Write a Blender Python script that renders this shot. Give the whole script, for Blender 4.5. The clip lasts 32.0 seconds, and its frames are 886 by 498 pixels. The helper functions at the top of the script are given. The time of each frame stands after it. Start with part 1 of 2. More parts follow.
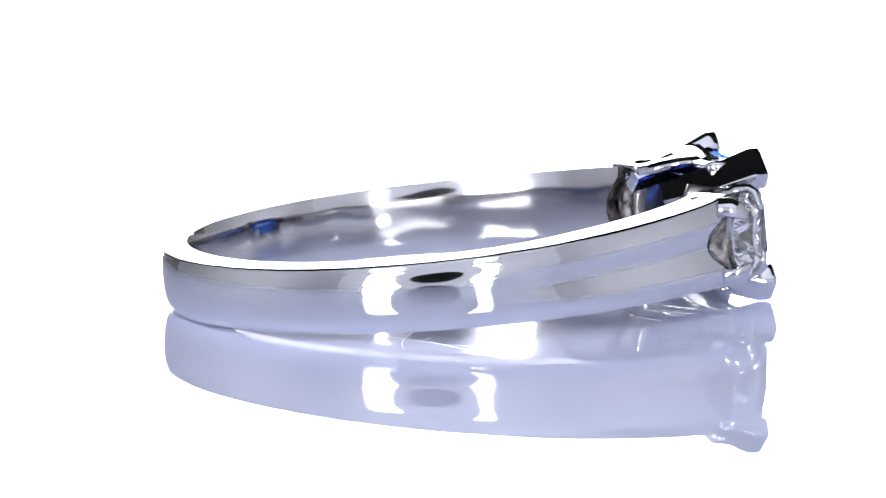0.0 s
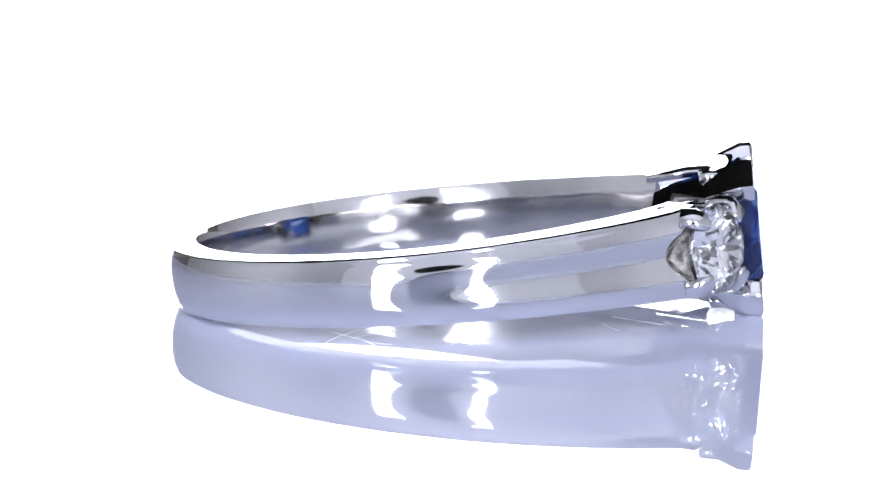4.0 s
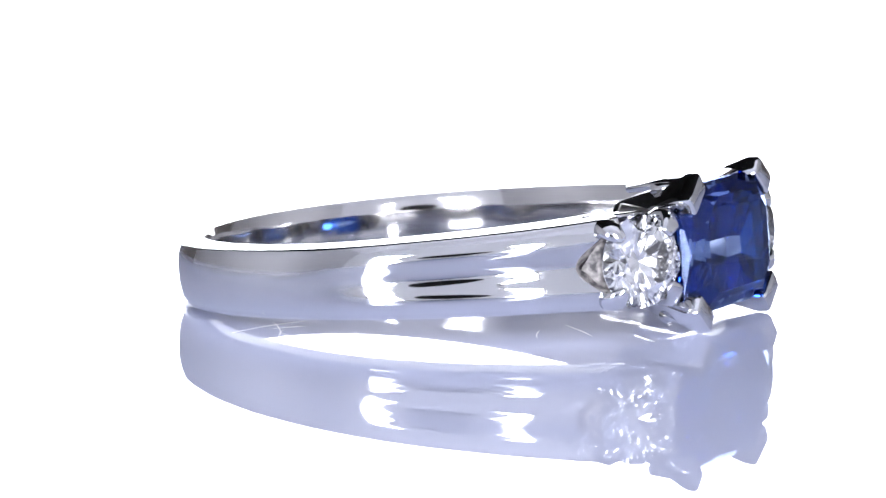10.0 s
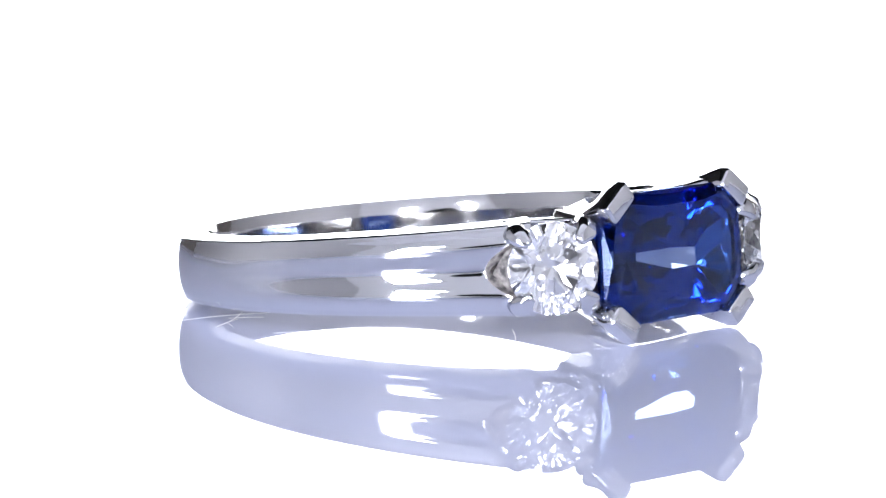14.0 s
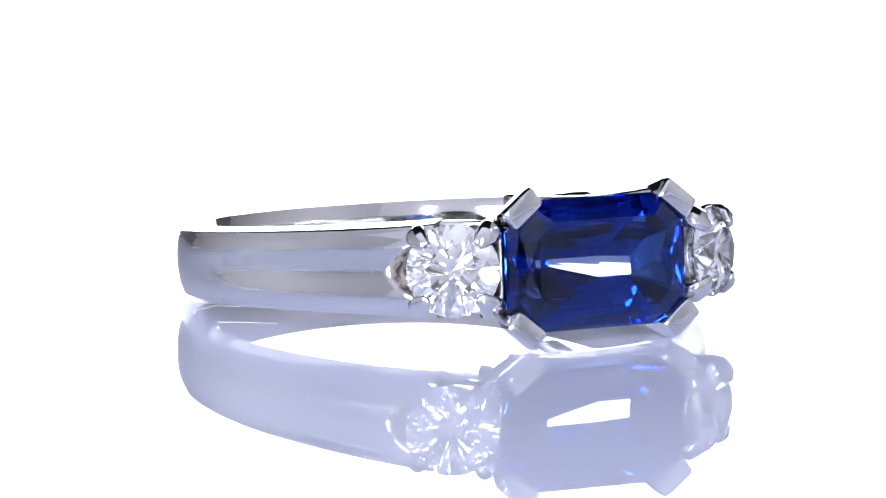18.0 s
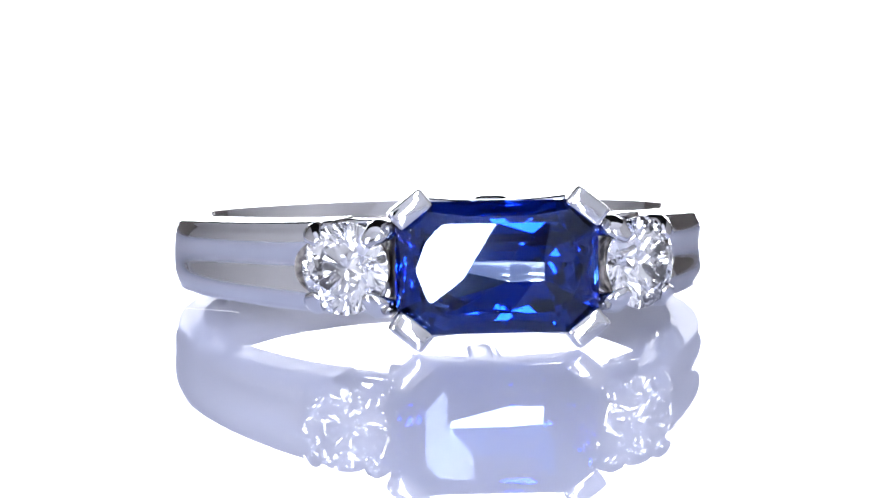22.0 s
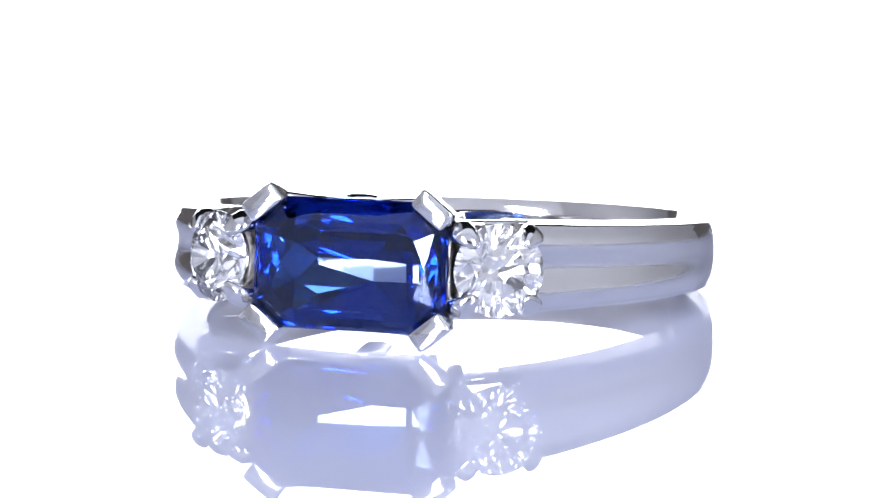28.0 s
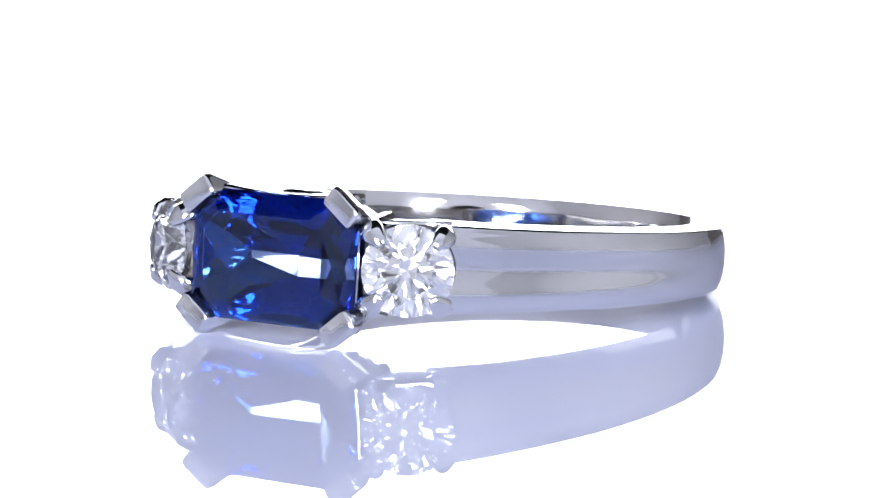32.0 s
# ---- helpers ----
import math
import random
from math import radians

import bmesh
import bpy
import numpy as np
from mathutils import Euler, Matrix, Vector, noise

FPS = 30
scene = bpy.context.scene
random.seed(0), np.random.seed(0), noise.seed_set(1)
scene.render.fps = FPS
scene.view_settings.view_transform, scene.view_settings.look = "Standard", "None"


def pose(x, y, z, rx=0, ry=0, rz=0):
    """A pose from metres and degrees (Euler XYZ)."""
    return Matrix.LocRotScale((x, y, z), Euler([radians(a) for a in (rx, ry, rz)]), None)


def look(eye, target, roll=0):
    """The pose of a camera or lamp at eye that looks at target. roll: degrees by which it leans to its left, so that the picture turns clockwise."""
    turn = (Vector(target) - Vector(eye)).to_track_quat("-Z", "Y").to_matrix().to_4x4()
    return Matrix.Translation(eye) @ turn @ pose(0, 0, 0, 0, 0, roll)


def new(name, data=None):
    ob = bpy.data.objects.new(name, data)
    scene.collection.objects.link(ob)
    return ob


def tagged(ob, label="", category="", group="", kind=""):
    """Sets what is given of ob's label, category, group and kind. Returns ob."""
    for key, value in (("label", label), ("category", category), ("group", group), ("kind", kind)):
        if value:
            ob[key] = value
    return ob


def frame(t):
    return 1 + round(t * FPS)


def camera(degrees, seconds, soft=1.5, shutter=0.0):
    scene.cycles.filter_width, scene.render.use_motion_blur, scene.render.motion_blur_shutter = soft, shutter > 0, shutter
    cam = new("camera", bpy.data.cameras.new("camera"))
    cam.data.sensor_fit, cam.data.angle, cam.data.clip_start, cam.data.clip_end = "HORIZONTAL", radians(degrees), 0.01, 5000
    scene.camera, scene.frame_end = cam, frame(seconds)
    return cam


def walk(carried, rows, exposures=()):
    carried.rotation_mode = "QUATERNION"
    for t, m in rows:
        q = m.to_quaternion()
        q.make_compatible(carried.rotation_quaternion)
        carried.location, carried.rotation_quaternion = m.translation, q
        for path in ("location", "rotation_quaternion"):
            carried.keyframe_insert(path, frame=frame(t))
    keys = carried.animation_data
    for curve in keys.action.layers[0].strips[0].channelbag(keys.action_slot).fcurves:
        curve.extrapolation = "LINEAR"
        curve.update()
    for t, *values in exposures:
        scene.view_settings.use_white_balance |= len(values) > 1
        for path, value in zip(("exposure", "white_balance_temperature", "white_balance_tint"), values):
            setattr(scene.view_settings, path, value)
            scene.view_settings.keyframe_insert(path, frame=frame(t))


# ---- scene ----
# millimetre to metre
MM = 0.001

# ---- camera: a still macro lens, 15 cm from the turntable's spindle ----
cam = camera(11.9661, 32.0, soft=1.5)
EYE = (-0.659 * MM, -150 * MM, 21.763 * MM)
AIM = (-0.659 * MM, 0.0, 1.793 * MM)
STILL = look(EYE, AIM, -1.049)
walk(cam, [(0.0, STILL), (32.0, STILL)])

# spindle angle of the turntable, degrees, second by second
SPIN = [(0, 90.90), (1, 86.56), (2, 82.32), (3, 78.26), (4, 74.50), (5, 70.88), (6, 67.26), (7, 63.51), (8, 60.02), (9, 56.45), (10, 52.65), (11, 48.37), (12, 44.05), (13, 39.63), (14, 35.07), (15, 30.68), (16, 26.35), (17, 21.96), (18, 17.39), (19, 12.49), (20, 7.81), (21, 2.94), (22, -1.69), (23, -6.55), (24, -11.42), (25, -16.01), (26, -20.50), (27, -24.89), (28, -29.15), (29, -33.27), (30, -37.41), (31, -41.34), (32, -45.25)]

# ---- light: a small photo tent; black surroundings, glowing back panel, two lamps beside the lens ----
world = bpy.data.worlds.new("world")
scene.world = world
world.use_nodes = True
world.node_tree.nodes["Background"].inputs[0].default_value = (0.02, 0.02, 0.022, 1)
world.node_tree.nodes["Background"].inputs[1].default_value = 1.0
scene.view_settings.exposure = 0.03
scene.cycles.max_bounces, scene.cycles.transmission_bounces, scene.cycles.glossy_bounces = 24, 24, 10


# ---- materials ----
def material(name, color, rough=0.5, metal=0.0, ior=1.45, trans=0.0, emit=None, power=0.0):
    m = bpy.data.materials.new(name)
    m.use_nodes = True
    b = m.node_tree.nodes["Principled BSDF"]
    b.inputs["Base Color"].default_value = (*color, 1)
    b.inputs["Roughness"].default_value = rough
    b.inputs["Metallic"].default_value = metal
    b.inputs["IOR"].default_value = ior
    b.inputs["Transmission Weight"].default_value = trans
    if emit:
        b.inputs["Emission Color"].default_value = (*emit, 1)
        b.inputs["Emission Strength"].default_value = power
    return m


def grain(m, scale, bump, spread, stretch=(1, 1, 1), rough=(0.03, 0.1), wave=None, tint=None):
    """Fine relief and uneven gloss on a material, at two scales, in object space."""
    t = m.node_tree
    b = t.nodes["Principled BSDF"]
    co = t.nodes.new("ShaderNodeTexCoord")
    mp = t.nodes.new("ShaderNodeMapping")
    mp.inputs["Scale"].default_value = stretch
    fine = t.nodes.new("ShaderNodeTexNoise")
    fine.inputs["Scale"].default_value = scale
    fine.inputs["Detail"].default_value = 3
    broad = t.nodes.new("ShaderNodeTexNoise")
    broad.inputs["Scale"].default_value = scale / 9
    broad.inputs["Detail"].default_value = 2
    ramp = t.nodes.new("ShaderNodeMapRange")
    ramp.inputs["To Min"].default_value, ramp.inputs["To Max"].default_value = rough
    bp = t.nodes.new("ShaderNodeBump")
    bp.inputs["Strength"].default_value = bump
    bp.inputs["Distance"].default_value = spread
    t.links.new(co.outputs["Object"], mp.inputs["Vector"])
    t.links.new(mp.outputs["Vector"], fine.inputs["Vector"])
    t.links.new(co.outputs["Object"], broad.inputs["Vector"])
    t.links.new(broad.outputs[0], ramp.inputs["Value"])
    t.links.new(ramp.outputs[0], b.inputs["Roughness"])
    t.links.new(fine.outputs[0], bp.inputs["Height"])
    t.links.new(bp.outputs[0], b.inputs["Normal"])
    if tint:
        mix = t.nodes.new("ShaderNodeValToRGB")
        for e, at, c in zip(mix.color_ramp.elements, (0.38, 0.66), tint):
            e.position, e.color = at, (*c, 1)
        t.links.new(fine.outputs[0], mix.inputs[0])
        t.links.new(mix.outputs[0], b.inputs["Base Color"])
    if wave:
        swell = t.nodes.new("ShaderNodeTexNoise")
        swell.inputs["Scale"].default_value = wave[0]
        swell.inputs["Detail"].default_value = 1
        b2 = t.nodes.new("ShaderNodeBump")
        b2.inputs["Strength"].default_value = 1.0
        b2.inputs["Distance"].default_value = wave[1]
        t.links.new(co.outputs["Object"], swell.inputs["Vector"])
        t.links.new(swell.outputs[0], b2.inputs["Height"])
        t.links.new(b2.outputs[0], bp.inputs["Normal"])
    return m


GOLD = grain(material("white_gold", (0.64, 0.645, 0.665), 0.06, 1.0), 900, 0.05, 0.00002, rough=(0.03, 0.08), wave=(420, 0.00003))
INNER = grain(material("white_gold_satin", (0.63, 0.625, 0.63), 0.12, 1.0), 700, 0.08, 0.00003, rough=(0.06, 0.13), wave=(300, 0.00013))


def tinted_glass(name, color, ior):
    m = bpy.data.materials.new(name)
    m.use_nodes = True
    t = m.node_tree
    t.nodes.remove(t.nodes["Principled BSDF"])
    g = t.nodes.new("ShaderNodeBsdfGlass")
    g.inputs["Color"].default_value = (*color, 1)
    g.inputs["Roughness"].default_value = 0.0
    g.inputs["IOR"].default_value = ior
    t.links.new(g.outputs[0], t.nodes["Material Output"].inputs["Surface"])
    return m


# facet tints stand in for light lost in depth and the keel's white glint
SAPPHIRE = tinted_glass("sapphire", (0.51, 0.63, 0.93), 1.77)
SAPPHIRE_GLINT = tinted_glass("sapphire_glint", (0.95, 0.98, 1.0), 1.77)
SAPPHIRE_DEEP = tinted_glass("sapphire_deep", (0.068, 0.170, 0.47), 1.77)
# rough metal of the recesses, their shade darkened into its colour
ROUGH = grain(material("rough_shaded_white_gold", (0.045, 0.038, 0.035), 0.5, 0.0), 2600, 0.9, 0.0001, rough=(0.35, 0.6), tint=((0.025, 0.023, 0.024), (0.30, 0.28, 0.27)))
CAST = grain(material("cast_white_gold", (0.22, 0.215, 0.21), 0.3, 1.0), 2200, 0.5, 0.0001, rough=(0.15, 0.4))
DIAMOND = material("diamond", (0.975, 0.985, 1.0), 0.0, 0.0, 2.42, 1.0)
ACRYLIC = grain(material("white_acrylic", (0.57, 0.605, 0.78), 0.02, 0.0, 1.49), 300, 0.01, 0.00001, rough=(0.0, 0.006))
SCRATCH = material("scratched_acrylic", (0.85, 0.85, 0.85), 0.5)
FABRIC = grain(material("white_tent_fabric", (0.76, 0.765, 0.81), 0.9), 500, 0.2, 0.0003, rough=(0.8, 0.95))
# faint glow added to the fabric of roof and camera-side wall as fill light
GLOW_FABRIC = grain(material("glowing_tent_fabric", (0.76, 0.765, 0.81), 0.9, emit=(0.87, 0.90, 1.0), power=0.30), 500, 0.2, 0.0003, rough=(0.8, 0.95))
SIDE = grain(material("side_tent_fabric", (0.72, 0.715, 0.725), 0.9), 500, 0.2, 0.0003, rough=(0.8, 0.95))
BLACK = grain(material("black_cloth", (0.005, 0.0045, 0.0045), 0.95), 500, 0.2, 0.0003, rough=(0.8, 0.95))
DRAPE = grain(material("grey_brown_drape", (0.20, 0.18, 0.165), 0.9), 300, 0.3, 0.0005, rough=(0.8, 0.95))
GLOW = material("glowing_diffuser", (0.8, 0.8, 0.8), 0.6, emit=(0.95, 0.96, 1.0), power=6.0)
LED = material("led_diffuser", (0.8, 0.8, 0.8), 0.6, emit=(0.89, 0.905, 1.0), power=66.0)
CASING = grain(material("lamp_casing", (0.06, 0.06, 0.065), 0.5), 400, 0.1, 0.0002, rough=(0.4, 0.6))


# ---- mesh helpers ----
def mesh_of(name, bm, mat, smooth=False):
    me = bpy.data.meshes.new(name)
    bm.normal_update()
    bm.to_mesh(me)
    bm.free()
    me.materials.append(mat)
    if smooth:
        me.shade_smooth()
    return me


def part(name, bm, mat, parent, label="", smooth=False):
    ob = new(name, mesh_of(name, bm, mat, smooth))
    ob.parent = parent
    if label:
        ob["label"] = label
    return ob


def box(bm, x0, y0, z0, x1, y1, z1):
    v = [bm.verts.new(p) for p in ((x0, y0, z0), (x1, y0, z0), (x1, y1, z0), (x0, y1, z0),
                                   (x0, y0, z1), (x1, y0, z1), (x1, y1, z1), (x0, y1, z1))]
    for f in ((3, 2, 1, 0), (4, 5, 6, 7), (0, 1, 5, 4), (1, 2, 6, 5), (2, 3, 7, 6), (3, 0, 4, 7)):
        bm.faces.new([v[i] for i in f])


def hull(points):
    bm = bmesh.new()
    for p in points:
        bm.verts.new(p)
    bmesh.ops.convex_hull(bm, input=bm.verts)
    bmesh.ops.dissolve_limit(bm, angle_limit=radians(0.6), verts=bm.verts, edges=bm.edges)
    bmesh.ops.recalc_face_normals(bm, faces=bm.faces)
    return bm


def loft(rings, closed=True):
    """A skin over sections of equal length; the ends are capped."""
    bm = bmesh.new()
    rows = [[bm.verts.new(p) for p in r] for r in rings]
    n = len(rows[0])
    for a, b in zip(rows, rows[1:]):
        for i in range(n):
            j = (i + 1) % n
            bm.faces.new((a[i], a[j], b[j], b[i]))
    bm.faces.new(rows[0][::-1])
    bm.faces.new(rows[-1])
    bmesh.ops.recalc_face_normals(bm, faces=bm.faces)
    return bm


# ---- the tent ----
# lens port in the wall: centre x, z, half width, half height
PORT = (-0.030, 0.034, 0.046, 0.030)


def tent():
    bm = bmesh.new()
    box(bm, -0.30, -0.40, -0.016, 0.30, 0.30, -0.012)
    tagged(new("floor", mesh_of("floor", bm, FABRIC)), "white fabric floor of the photo tent", "floor", kind="structure")
    for name, b, mat, label in (("wall_west", (-0.262, -0.26, -0.012, -0.25, 0.262, 0.24), SIDE, "white fabric wall of the photo tent"),
                                ("wall_east", (0.25, -0.26, -0.012, 0.262, 0.262, 0.24), SIDE, "white fabric wall of the photo tent"),
                                ("wall_north", (-0.03, 0.25, -0.012, 0.25, 0.262, 0.24), DRAPE, "grey-brown drape behind the glowing panel"),
                                ("wall_north_low", (-0.25, 0.25, -0.012, -0.03, 0.262, 0.13), DRAPE, "grey-brown drape behind the glowing panel"),
                                ("wall_north_high", (-0.262, 0.25, 0.13, -0.03, 0.262, 0.36), BLACK, "black cloth above the low back wall")):
        bm = bmesh.new()
        box(bm, *b)
        tagged(new(name, mesh_of(name, bm, mat)), label, "wall", kind="structure")
    # the wall on the camera's side, with the round black mouth of the lens port
    bm = bmesh.new()
    box(bm, -0.25, -0.26, -0.012, 0.25, -0.25, 0.24)
    tagged(new("wall_south", mesh_of("wall_south", bm, GLOW_FABRIC)), "white fabric wall behind the lamps, with an added faint glow", "wall", kind="structure")
    rings = [[(PORT[0] + PORT[2] * k * math.cos(a), y, PORT[1] + PORT[3] * k * math.sin(a)) for a in (i * math.pi / 24 for i in range(48))]
             for k, y in ((1.0, -0.2505), (1.0, -0.248), (0.93, -0.247))]
    tagged(new("backdrop", mesh_of("backdrop", loft(rings), BLACK)), "black cloth over the lens port of the tent", "cloth", kind="structure")
    # the roof leaves the back open, and the room beyond is dark
    bm = bmesh.new()
    for b in ((-0.262, -0.26, 0.24, 0.262, -0.07, 0.245),):
        box(bm, *b)
    tagged(new("ceiling", mesh_of("ceiling", bm, GLOW_FABRIC)), "white fabric roof of the tent, with an added faint glow, open at the back", "ceiling", kind="structure")
    bm = bmesh.new()
    box(bm, -0.30, -0.36, 0.36, 0.30, 0.30, 0.37)
    tagged(new("ceiling_above", mesh_of("ceiling_above", bm, BLACK)), "dark ceiling of the room above the tent", "ceiling", kind="structure")


def lamp_panel(name, label, m, w, h, d, mat, bite=0, r=0.004):
    """A flat lamp: casing with a glowing front, which looks along local -y. Its corners are rounded by r; where bite is
    -1 or 1, that side is hollowed to a bow."""
    root = new(name)
    tagged(root, label, "lamp")
    outline = []
    for cx, cz, a0 in ((1, 1, 0), (-1, 1, 90), (-1, -1, 180), (1, -1, 270)):
        q = 0.002 if cx == bite else r
        for i in range(5):
            a = radians(a0 + 22.5 * i)
            outline.append((cx * (w / 2 - q) + q * math.cos(a), h / 2 + cz * (h / 2 - q) + q * math.sin(a)))
        if cx == bite and (cx, cz) in ((-1, 1), (1, -1)):
            for i in range(1, 12):
                u = -1 + i / 6
                outline.append((bite * (w / 2 - 0.012 * (1 - u * u)), h / 2 + bite * u * (h / 2 - 0.002)))
        # the far side steps in and out with the rows of diodes behind it
        if cx == -bite and (cx, cz) in ((-1, 1), (1, -1)):
            for i in range(20):
                u = -1 + (i + 0.5) / 10
                outline.append((cx * (w / 2 - 0.0022 * (i // 2 % 2)), h / 2 + cx * u * (h / 2 - r)))
    front = [[(x * k, y, h / 2 + (z - h / 2) * k) for x, z in outline] for y, k in ((-0.0002, 1.0), (-0.0012, 1.0), (-0.0015, 0.99))]
    rim = [[(x * (1 + 0.008 / w), y, h / 2 + (z - h / 2) * (1 + 0.008 / h)) for x, z in outline] for y in (0.0, d)]
    part("casing", loft(rim), CASING, root)
    part("diffuser", loft(front), mat, root, "glowing white diffuser")
    if bite:
        bm = bmesh.new()
        box(bm, -0.010, d * 0.2, -0.0077, 0.010, d * 0.9, -0.003)
        box(bm, -0.018, -0.004, -0.0081, 0.018, d + 0.010, -0.0071)
        part("stand", bm, CASING, root, "low dark stand")
    root.matrix_basis = m
    return root


# ---- the ring: x points out through the blue stone, z along the ring's axis; millimetres ----
def support(p):
    """Outer outline of the band: point and normal for the direction p (0 is the blue stone)."""
    s = 10.160 + 0.470 * math.cos(2 * p) + 0.144 * math.cos(3 * p) + -0.039 * math.cos(4 * p) + -0.272 * math.sin(2 * p) + 0.114 * math.sin(3 * p)
    d = -0.940 * math.sin(2 * p) + -0.433 * math.sin(3 * p) + 0.156 * math.sin(4 * p) + -0.544 * math.cos(2 * p) + 0.343 * math.cos(3 * p)
    # the shank runs straighter on its way to the stones
    q = (abs(p) - radians(60)) / radians(22)
    flat = -0.38 * math.exp(-q * q)
    s += flat
    d += -2 * q / radians(22) * flat * (1 if p > 0 else -1)
    c, k = math.cos(p), math.sin(p)
    return s * c - d * k, s * k + d * c, c, k


def step(a, b, x):
    t = min(1.0, max(0.0, (x - a) / (b - a)))
    return t * t * (3 - 2 * t)


def half_width(p):
    a = abs(math.degrees(p))
    for (a0, w0), (a1, w1) in zip(WIDTHS, WIDTHS[1:]):
        if a <= a1:
            return w0 + (w1 - w0) * (a - a0) / (a1 - a0)
    return WIDTHS[-1][1]


WIDTHS = ((0, 1.72), (38, 1.66), (46, 1.56), (56, 1.46), (66, 1.37), (78, 1.29), (92, 1.23), (112, 1.175), (130, 1.135), (150, 1.105), (180, 1.095))


def band_section(p, e):
    """Section of the band in the direction p; e: degrees to the nearer end."""
    a = abs(math.degrees(p))
    hw = half_width(p)
    thick = 1.05 + 0.45 * step(110, 30, a)
    groove = 0.30 * step(104, 42, a)

    def crown(z):
        fall = 0.13 * z * z + 0.06 * z ** 4 + 0.08 * z ** 10
        dip = groove * (math.cos(z * math.pi / 1.3) ** 2 if abs(z) < 0.65 else 0) - 0.55 * groove * (1 - z * z)
        return -fall - dip

    # outer face from the upper to the lower rim, with rounded corners; then the bore
    r, edge = 0.15, 1 - 0.17 / hw
    face = [(crown(edge * (1 - 2 * i / 32)), hw * edge * (1 - 2 * i / 32)) for i in range(33)]
    top = crown(edge)
    arc = [(top - r * (1 - math.cos(t)), (hw - 0.02 - r) + r * math.sin(t)) for t in (radians(90 - 15 * i) for i in range(6))]
    out = arc + face + [(u, -z) for u, z in arc[::-1]]
    for i in range(9):
        z = -1 + 2 * i / 8
        out.append((-thick - 0.08 * (abs(z) < 0.99) - 0.06 * (1 - z * z), z * (hw + 0.06)))
    # fishtail: the middle of each end is cut back from the round stone
    cut = step(14, 0, e) * (radians(3.0) if p > 0 else -radians(8.5))
    pts = []
    for u, z in out:
        t = cut * max(0.0, 1 - (z / hw / 0.78) ** 2)
        x, y, c, k = support(p + t)
        pts.append(((x + u * c) * MM, (y + u * k) * MM, z * MM))
    return pts


def brilliant(d):
    """Round brilliant of diameter d: table, star and kite facets above the girdle, two rows below; looks along +x."""
    r = d / 2
    pts = []
    for i in range(8):
        a = i * math.pi / 4
        b = a + math.pi / 8
        pts.append((0.30 * r, 0.56 * r * math.cos(a), 0.56 * r * math.sin(a)))
        pts.append((0.195 * r, 0.765 * r * math.cos(b), 0.765 * r * math.sin(b)))
        pts.append((-0.715 * r, 0.23 * r * math.cos(b), 0.23 * r * math.sin(b)))
    for i in range(32):
        a = i * math.pi / 16
        pts.append((0.0, r * math.cos(a), r * math.sin(a)))
        pts.append((-0.03 * r, r * math.cos(a), r * math.sin(a)))
    pts.append((-0.90 * r, 0, 0))
    return hull([tuple(q * MM for q in p) for p in pts])


def octagon(w, h, cut):
    return [(w - cut, h), (w, h - cut), (w, -h + cut), (w - cut, -h), (-w + cut, -h), (-w, -h + cut), (-w, h - cut), (-w + cut, h)]


def blue_stone():
    """Rectangular cut-corner stone, 6.5 x 4.5 mm: table, crown steps, and a pavilion of crossed facets on a keel."""
    pts = []
    for x, w, h, cut in ((0.72, 2.50, 1.50, 0.55), (0.42, 3.10, 1.92, 0.70), (0.05, 3.42, 2.22, 0.80), (-0.05, 3.42, 2.22, 0.80),
                         (-0.80, 2.86, 1.72, 0.80)):
        pts += [(x, a, b) for a, b in octagon(w, h, cut)]
    # the crown's steps break into triangles
    pts += [(0.36, a * 3.24, 0.0) for a in (-1, 1)] + [(0.60, a * 2.84, 0.0) for a in (-1, 1)]
    pts += [(0.58, a * 1.15, b * 1.74) for a in (-1, 1) for b in (-1, 1)] + [(0.26, a * 0.6, b * 2.09) for a in (-1, 1) for b in (-1, 1)]
    # keel: two long narrow facets that meet in a faint roof
    pts += [(-2.05, 1.72, 0.06), (-2.05, 1.74, -0.56), (-2.115, 0.55, -0.58), (-2.115, 0.55, 0.14), (-2.05, -1.40, -0.10), (-2.05, -1.45, 0.14)]
    pts += [(-1.16, 0.15, 1.42), (-1.16, -0.1, -1.42), (-1.2, 2.62, 0.1), (-1.2, -2.64, -0.05)]
    pts += [(-1.45, a * 1.3, b * 1.06) for a in (-1, 1) for b in (-1, 1)]
    pts += [(-1.55, a * 2.15, b * 0.64) for a in (-1, 1) for b in (-1, 1)]
    return hull([tuple(q * MM for q in p) for p in pts])


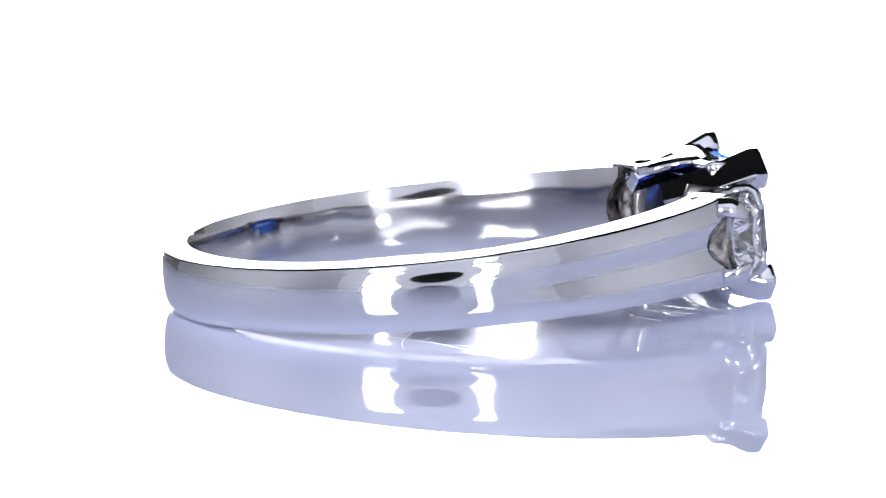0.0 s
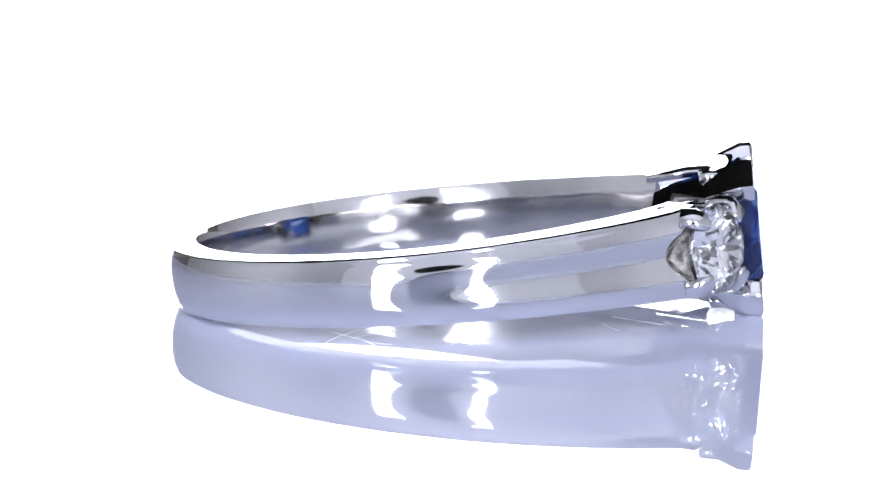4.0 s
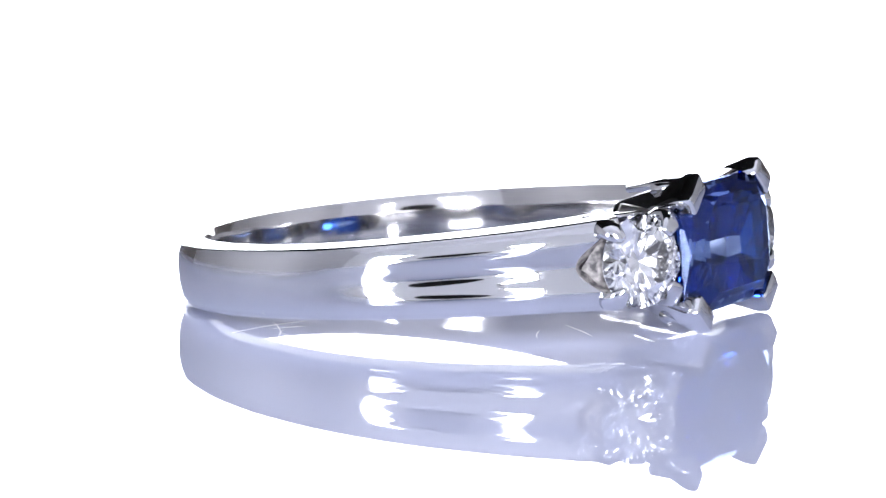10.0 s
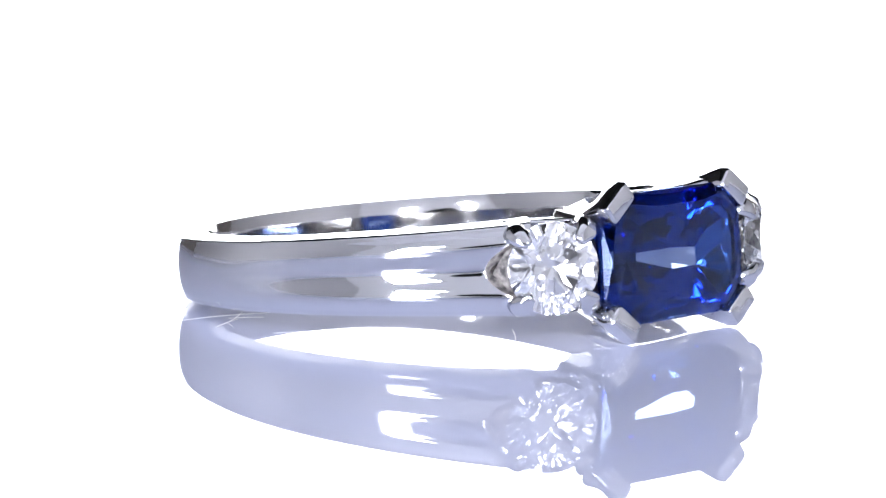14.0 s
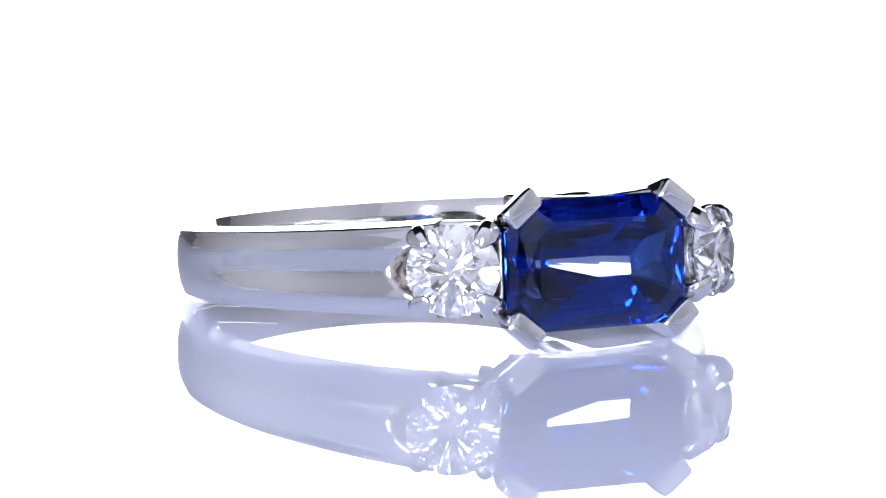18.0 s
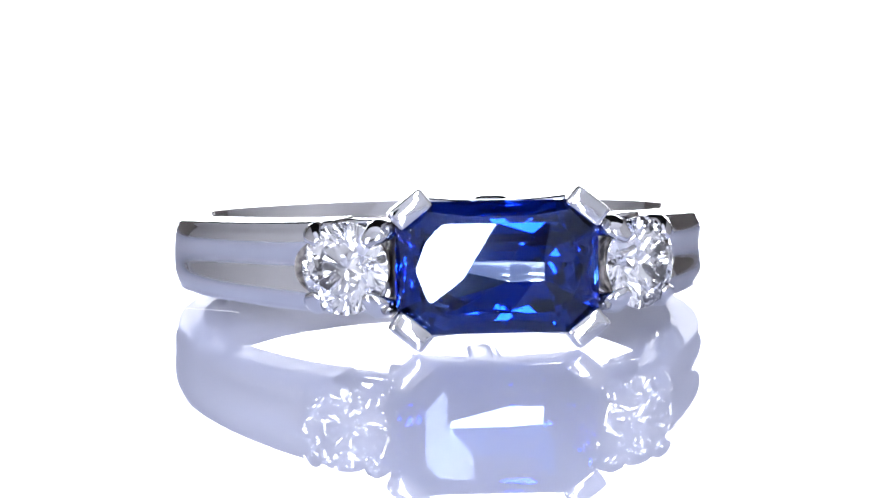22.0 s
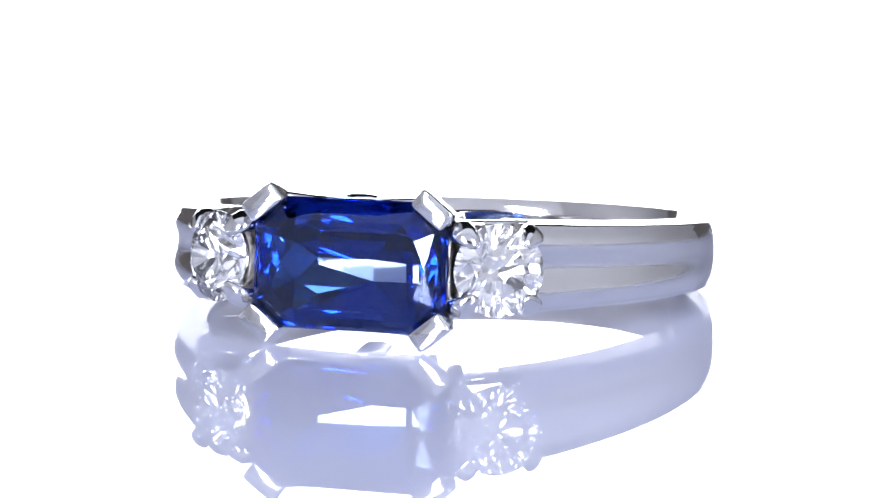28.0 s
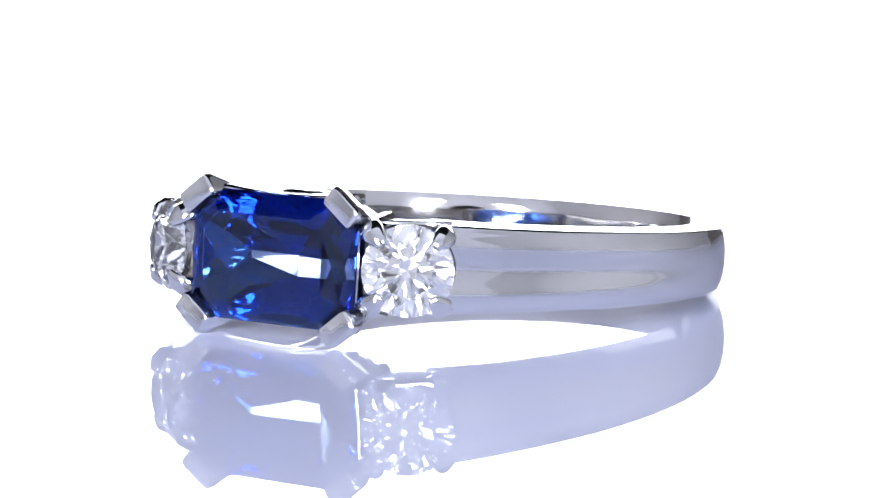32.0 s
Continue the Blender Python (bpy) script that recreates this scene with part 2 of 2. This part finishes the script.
def bar(points, widths, heights, up, power=5.0, sides=20, dome=0.0, flat=False):
    """A tapered bar along points, of the given widths (across) and heights (along up); millimetres. Its section is a
    rounded rectangle, squarer with a higher power; dome: how far its far end swells out."""
    ups = Vector(up)
    spine = []
    for i, p in enumerate(points):
        t = (Vector(points[min(i + 1, len(points) - 1)]) - Vector(points[max(i - 1, 0)])).normalized()
        spine.append((Vector(p), t, widths[i] / 2, heights[i] / 2))
    if dome:
        p, t, w, h = spine[-1]
        for a in (0.3, 0.55, 0.75, 0.9, 0.98):
            c = math.sqrt(1 - a * a)
            k = (0.985, 0.96, 0.925, 0.875, 0.82)[(0.3, 0.55, 0.75, 0.9, 0.98).index(a)] if flat else 0.18 + 0.82 * c
            spine.append((p + t * dome * a, t, w * k, h * k))
    rings = []
    for p, t, w, h in spine:
        side = t.cross(ups).normalized()
        top = side.cross(t).normalized()
        row = []
        for k in range(sides):
            a = 2 * math.pi * (k + 0.5) / sides
            c, q = math.cos(a), math.sin(a)
            n = (abs(c) ** power + abs(q) ** power) ** (-1 / power)
            row.append((p + c * n * w * side + q * n * h * top) * MM)
        rings.append(row)
    return loft(rings)


def gemstone_ring():
    root = new("gemstone_ring")
    tagged(root, "polished white gold ring with blue and clear stones, lying flat", "ring")
    # the band ends where it meets the round stones
    lo = next(radians(a / 4) for a in range(120, 400) if support(radians(a / 4))[1] > 5.45)
    hi = 2 * math.pi - next(radians(a / 4) for a in range(120, 400) if -support(radians(-a / 4))[1] > 5.45)
    n = 260
    sections = []
    for i in range(n + 1):
        p = lo + (hi - lo) * i / n
        sections.append(band_section((p + math.pi) % (2 * math.pi) - math.pi, math.degrees(min(p - lo, hi - p))))
    # each end is hollowed where it holds a stone
    for k, inward in ((0, 1), (-1, -2)):
        mid = sum((Vector(q) for q in sections[k]), Vector()) / 54
        back = (sum((Vector(q) for q in sections[inward]), Vector()) / 54 - mid).normalized() * 0.55 * MM
        dish = [[tuple(mid + (Vector(q) - mid) * a + back * b) for q in sections[k]] for a, b in ((0.86, 0.1), (0.6, 0.75), (0.25, 1.0))]
        sections = dish[::-1] + sections if k == 0 else sections + dish
    band = part("band", loft(sections), GOLD, root, "tapered polished white gold band", smooth=True)
    band.data.materials.append(INNER)
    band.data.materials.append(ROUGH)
    for f in band.data.polygons:
        inner = sum(45 <= v % 54 <= 53 for v in f.vertices)
        f.material_index = int(len(f.vertices) == 4 and inner == 4)
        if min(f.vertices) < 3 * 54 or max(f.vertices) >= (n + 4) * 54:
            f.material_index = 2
    mod = band.modifiers.new("edges", "EDGE_SPLIT")
    mod.split_angle = radians(38)
    for s in (-1, 1):
        side = "side_setting"
        base = new(side)
        base.parent = root
        seat_at = pose((9.32 + 0.08 * s) * MM, s * 5.03 * MM, 0, 0, 0, s * 33)
        base.matrix_basis = seat_at
        stone = part("diamond", brilliant(3.12), DIAMOND, base, "clear round brilliant-cut diamond")
        stone.matrix_basis = pose(0, 0, 0, s * 7, 0, 0)
        # cup under the stone, with a lip that meets the band's end
        rings = []
        for x, r, lip in ((-0.30, 1.46, 0), (-0.35, 1.30, 0), (-1.75, 0.6, 0), (-1.9, 0.8, 0), (-1.6, 1.0, 0.8), (-1.05, 1.22, 0.8)):
            row = []
            for a in (k * math.pi / 16 for k in range(32)):
                q = r + lip * (1.0 if s < 0 else 0.4) * max(0.0, s * math.cos(a)) ** 0.5
                row.append((x * MM, q * math.cos(a) * MM, max(-1.3, min(1.3, q * math.sin(a))) * MM))
            rings.append(row)
        bm = bmesh.new()
        rows = [[bm.verts.new(p) for p in r] for r in rings]
        for a, b in zip(rows, rows[1:] + rows[:1]):
            for i in range(32):
                bm.faces.new((a[i], a[(i + 1) % 32], b[(i + 1) % 32], b[i]))
        bmesh.ops.recalc_face_normals(bm, faces=bm.faces)
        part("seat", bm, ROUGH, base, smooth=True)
        for y, z in ((-1, -1), (-1, 1), (1, -1), (1, 1)):
            k = 1.0 if y == s else 1.07
            pts = [(x, y * r, z * r) for x, r in ((-1.5, 1.02), (-0.6, 1.22 * k), (-0.1, 1.20 * k), (0.13, 1.08 * k), (0.24, 0.93))]
            wide = 0.78 if y == s else 0.86
            bm = bar(pts, (0.6, 0.95 * wide, 1.0 * wide, 0.9 * wide, 0.55 * wide), (0.5, 0.6, 0.52, 0.42, 0.28), (0.7, y * 0.5, z * 0.5), 2.4, 18, 0.14)
            part("prong", bm, GOLD, base, smooth=True)
    for z in (-1, 1):
        for s in (-1, 1):
            pts = []
            for i in range(9):
                a = radians(34 - 18 * i / 8)
                pts.append((8.85 * math.cos(a) + 0.1 * i / 8, s * (9.6 * math.sin(a)), z * (1.46 - 0.01 * i)))
            bm = bar(pts, [0.2, 0.4, 0.55, 0.65, 0.7, 0.7, 0.7, 0.7, 0.7], [0.32] * 9, (0, 0, 1), 6)
            part("rail", bm, GOLD, root, smooth=True)
    head = new("head")
    head.parent = root
    head.matrix_basis = pose(-0.36 * MM, 0, 0)
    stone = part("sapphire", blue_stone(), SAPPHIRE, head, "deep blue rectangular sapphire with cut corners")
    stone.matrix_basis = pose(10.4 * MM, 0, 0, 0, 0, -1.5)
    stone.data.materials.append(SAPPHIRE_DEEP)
    stone.data.materials.append(SAPPHIRE_GLINT)
    # back facets take the dark tint, the keel the near-white one for its glint
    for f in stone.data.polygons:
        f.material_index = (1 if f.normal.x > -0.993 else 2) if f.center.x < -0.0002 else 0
    for y in (-1, 1):
        for z in (-1, 1):
            h = 2.0 if z > 0 else 2.08
            pts = [(7.5, y * 2.1, z * 1.3), (9.2, y * 2.62, z * (h - 0.37)), (10.6, y * 3.0, z * h), (10.86, y * 3.0, z * h)]
            bm = bar(pts, (0.9, 1.22, 1.42, 1.40), (0.45, 0.62, 0.80, 0.78), (0, 0.62 * y, 0.78 * z), 9, 36, 0.12, True)
            claw = part("prong", bm, GOLD, head, "flat claw prong of polished white gold", smooth=True)
            claw.modifiers.new("edges", "EDGE_SPLIT").split_angle = radians(35)
        # rough inner wall between the two claws of one end
        pts = [(8.95 - 0.2 * (1 - (i / 5) ** 2), y * (3.2 - 0.1 * (i / 5) ** 2), 1.6 * i / 5) for i in range(-5, 6)]
        bm = bar(pts, [0.5] * 11, [2.1 - 0.5 * (i / 5) ** 2 for i in range(-5, 6)], (1, 0, 0), 5)
        part("end_wall", bm, CAST, head, "rough cast inner wall of the setting", smooth=True)
    for z in (-1, 1):
        pts = [(9.7 - 0.1 * (1 - (i / 6) ** 2), 2.7 * i / 6, z * (2.10 + 0.09 * (i / 6) ** 2)) for i in range(-6, 7)]
        bm = bar(pts, [1.2] * 13, [0.26 + 0.16 * (i / 6) ** 2 for i in range(-6, 7)], (0, 0, 1), 6)
        part("gallery_rail", bm, GOLD, head, smooth=True)
        at = 2.14 if z > 0 else -1.85
        bm = bar([(7.2, 0, at - 0.14), (8.6, 0, at), (9.3, 0, at)], (1.0, 1.25, 1.3), (0.34, 0.42, 0.42), (0, 0, 1), 2.6, 20, 0.26)
        part("strut", bm, GOLD, head, smooth=True)
    return root


# pose of ring and table on the turning spindle, millimetres
RING_BASE = Matrix.Translation((-0.682 * MM, -0.717 * MM, 1.933 * MM)) @ pose(0, 0, 0, 0, 0, -78.624) @ Matrix((
    (1, 0, -0.0608, 0), (0, 1, 0.0103, 0), (0.0608, -0.0103, 1, 0), (0, 0, 0, 1))).to_quaternion().to_matrix().to_4x4()
TABLE_BASE = pose(0, 0, 0, 1.085, 0.868, 0)


def turntable():
    root = new("turntable")
    tagged(root, "glossy white acrylic turntable disk", "turntable")
    bm = bmesh.new()
    n = 160
    rings = [[(r * math.cos(i * 2 * math.pi / n), r * math.sin(i * 2 * math.pi / n), z) for i in range(n)]
             for r, z in ((0.0745, -0.003), (0.075, -0.0025), (0.075, -0.0005), (0.0745, 0.0))]
    disk = part("disk", loft(rings), ACRYLIC, root, "glossy white acrylic disk")
    rings = [[(r * math.cos(i * math.pi / 24), r * math.sin(i * math.pi / 24), z) for i in range(48)] for r, z in ((0.012, -0.0122), (0.012, -0.0032), (0.014, -0.0030))]
    part("spindle", loft(rings), CASING, root, "dark spindle under the disk")
    for a, b in (((-10.9, 1.3), (-7.3, 1.0)), ((-8.1, 1.8), (-10.4, -0.4)), ((-9.8, -2.8), (-7.9, -3.6)), ((-10.8, -0.7), (-9.2, 0.4)),
                 ((-5.5, -7.6), (-4.1, -6.7)), ((-2.6, -6.7), (-4.0, -8.8)), ((-9.3, 0.8), (-8.2, 0.3)), ((-9.9, 0.0), (-10.2, -0.9))):
        bow = 0.12 * (b[0] - a[0])
        mid = ((a[0] + b[0]) / 2, (a[1] + b[1]) / 2 + bow)
        pts = [((1 - t) ** 2 * a[0] + 2 * t * (1 - t) * mid[0] + t * t * b[0], (1 - t) ** 2 * a[1] + 2 * t * (1 - t) * mid[1] + t * t * b[1], 0.0)
               for t in (k / 8 for k in range(9))]
        part("scratch", bar(pts, [0.008, 0.02, 0.03, 0.035, 0.03, 0.035, 0.03, 0.02, 0.008], [0.02] * 9, (0, 0, 1), 2, 6), SCRATCH, disk, "fine pale scratch")
    return root


tent()
lamp_panel("back_light", "wide glowing white panel behind the turntable", pose(0, 0.1, -0.008, 0, 0, 0), 0.09, 0.06, 0.01, GLOW)
for x, w, turn, bite in ((-0.084, 0.040, 158, -1), (0.0352, 0.0276, 180, 1)):
    panel = lamp_panel("led_panel", "tall white lamp panel beside the lens", pose(x, -0.165, -0.004, 0, 0, turn), w, 0.08, 0.008, LED, bite, 0.012)
    tagged(panel, group="lamps beside the lens")
ring = gemstone_ring()
table = turntable()


def turned(t, a):
    """The spindle's pose: it turns by a degrees, and its worn bearing lets it rock and creep a little."""
    u = (t - 16) / 16
    return pose((0.498 * u + -0.356 * u * u) * MM, (0.207 * u + -0.210 * u * u) * MM, 0, -0.587 * u + 0.688 * u * u, 1.025 * u + 0.285 * u * u, 0) @ pose(0, 0, 0, 0, 0, a)


def motions():
    walk(ring, [(t, turned(t, a) @ RING_BASE) for t, a in SPIN])
    walk(table, [(t, turned(t, a) @ TABLE_BASE) for t, a in SPIN])


motions()
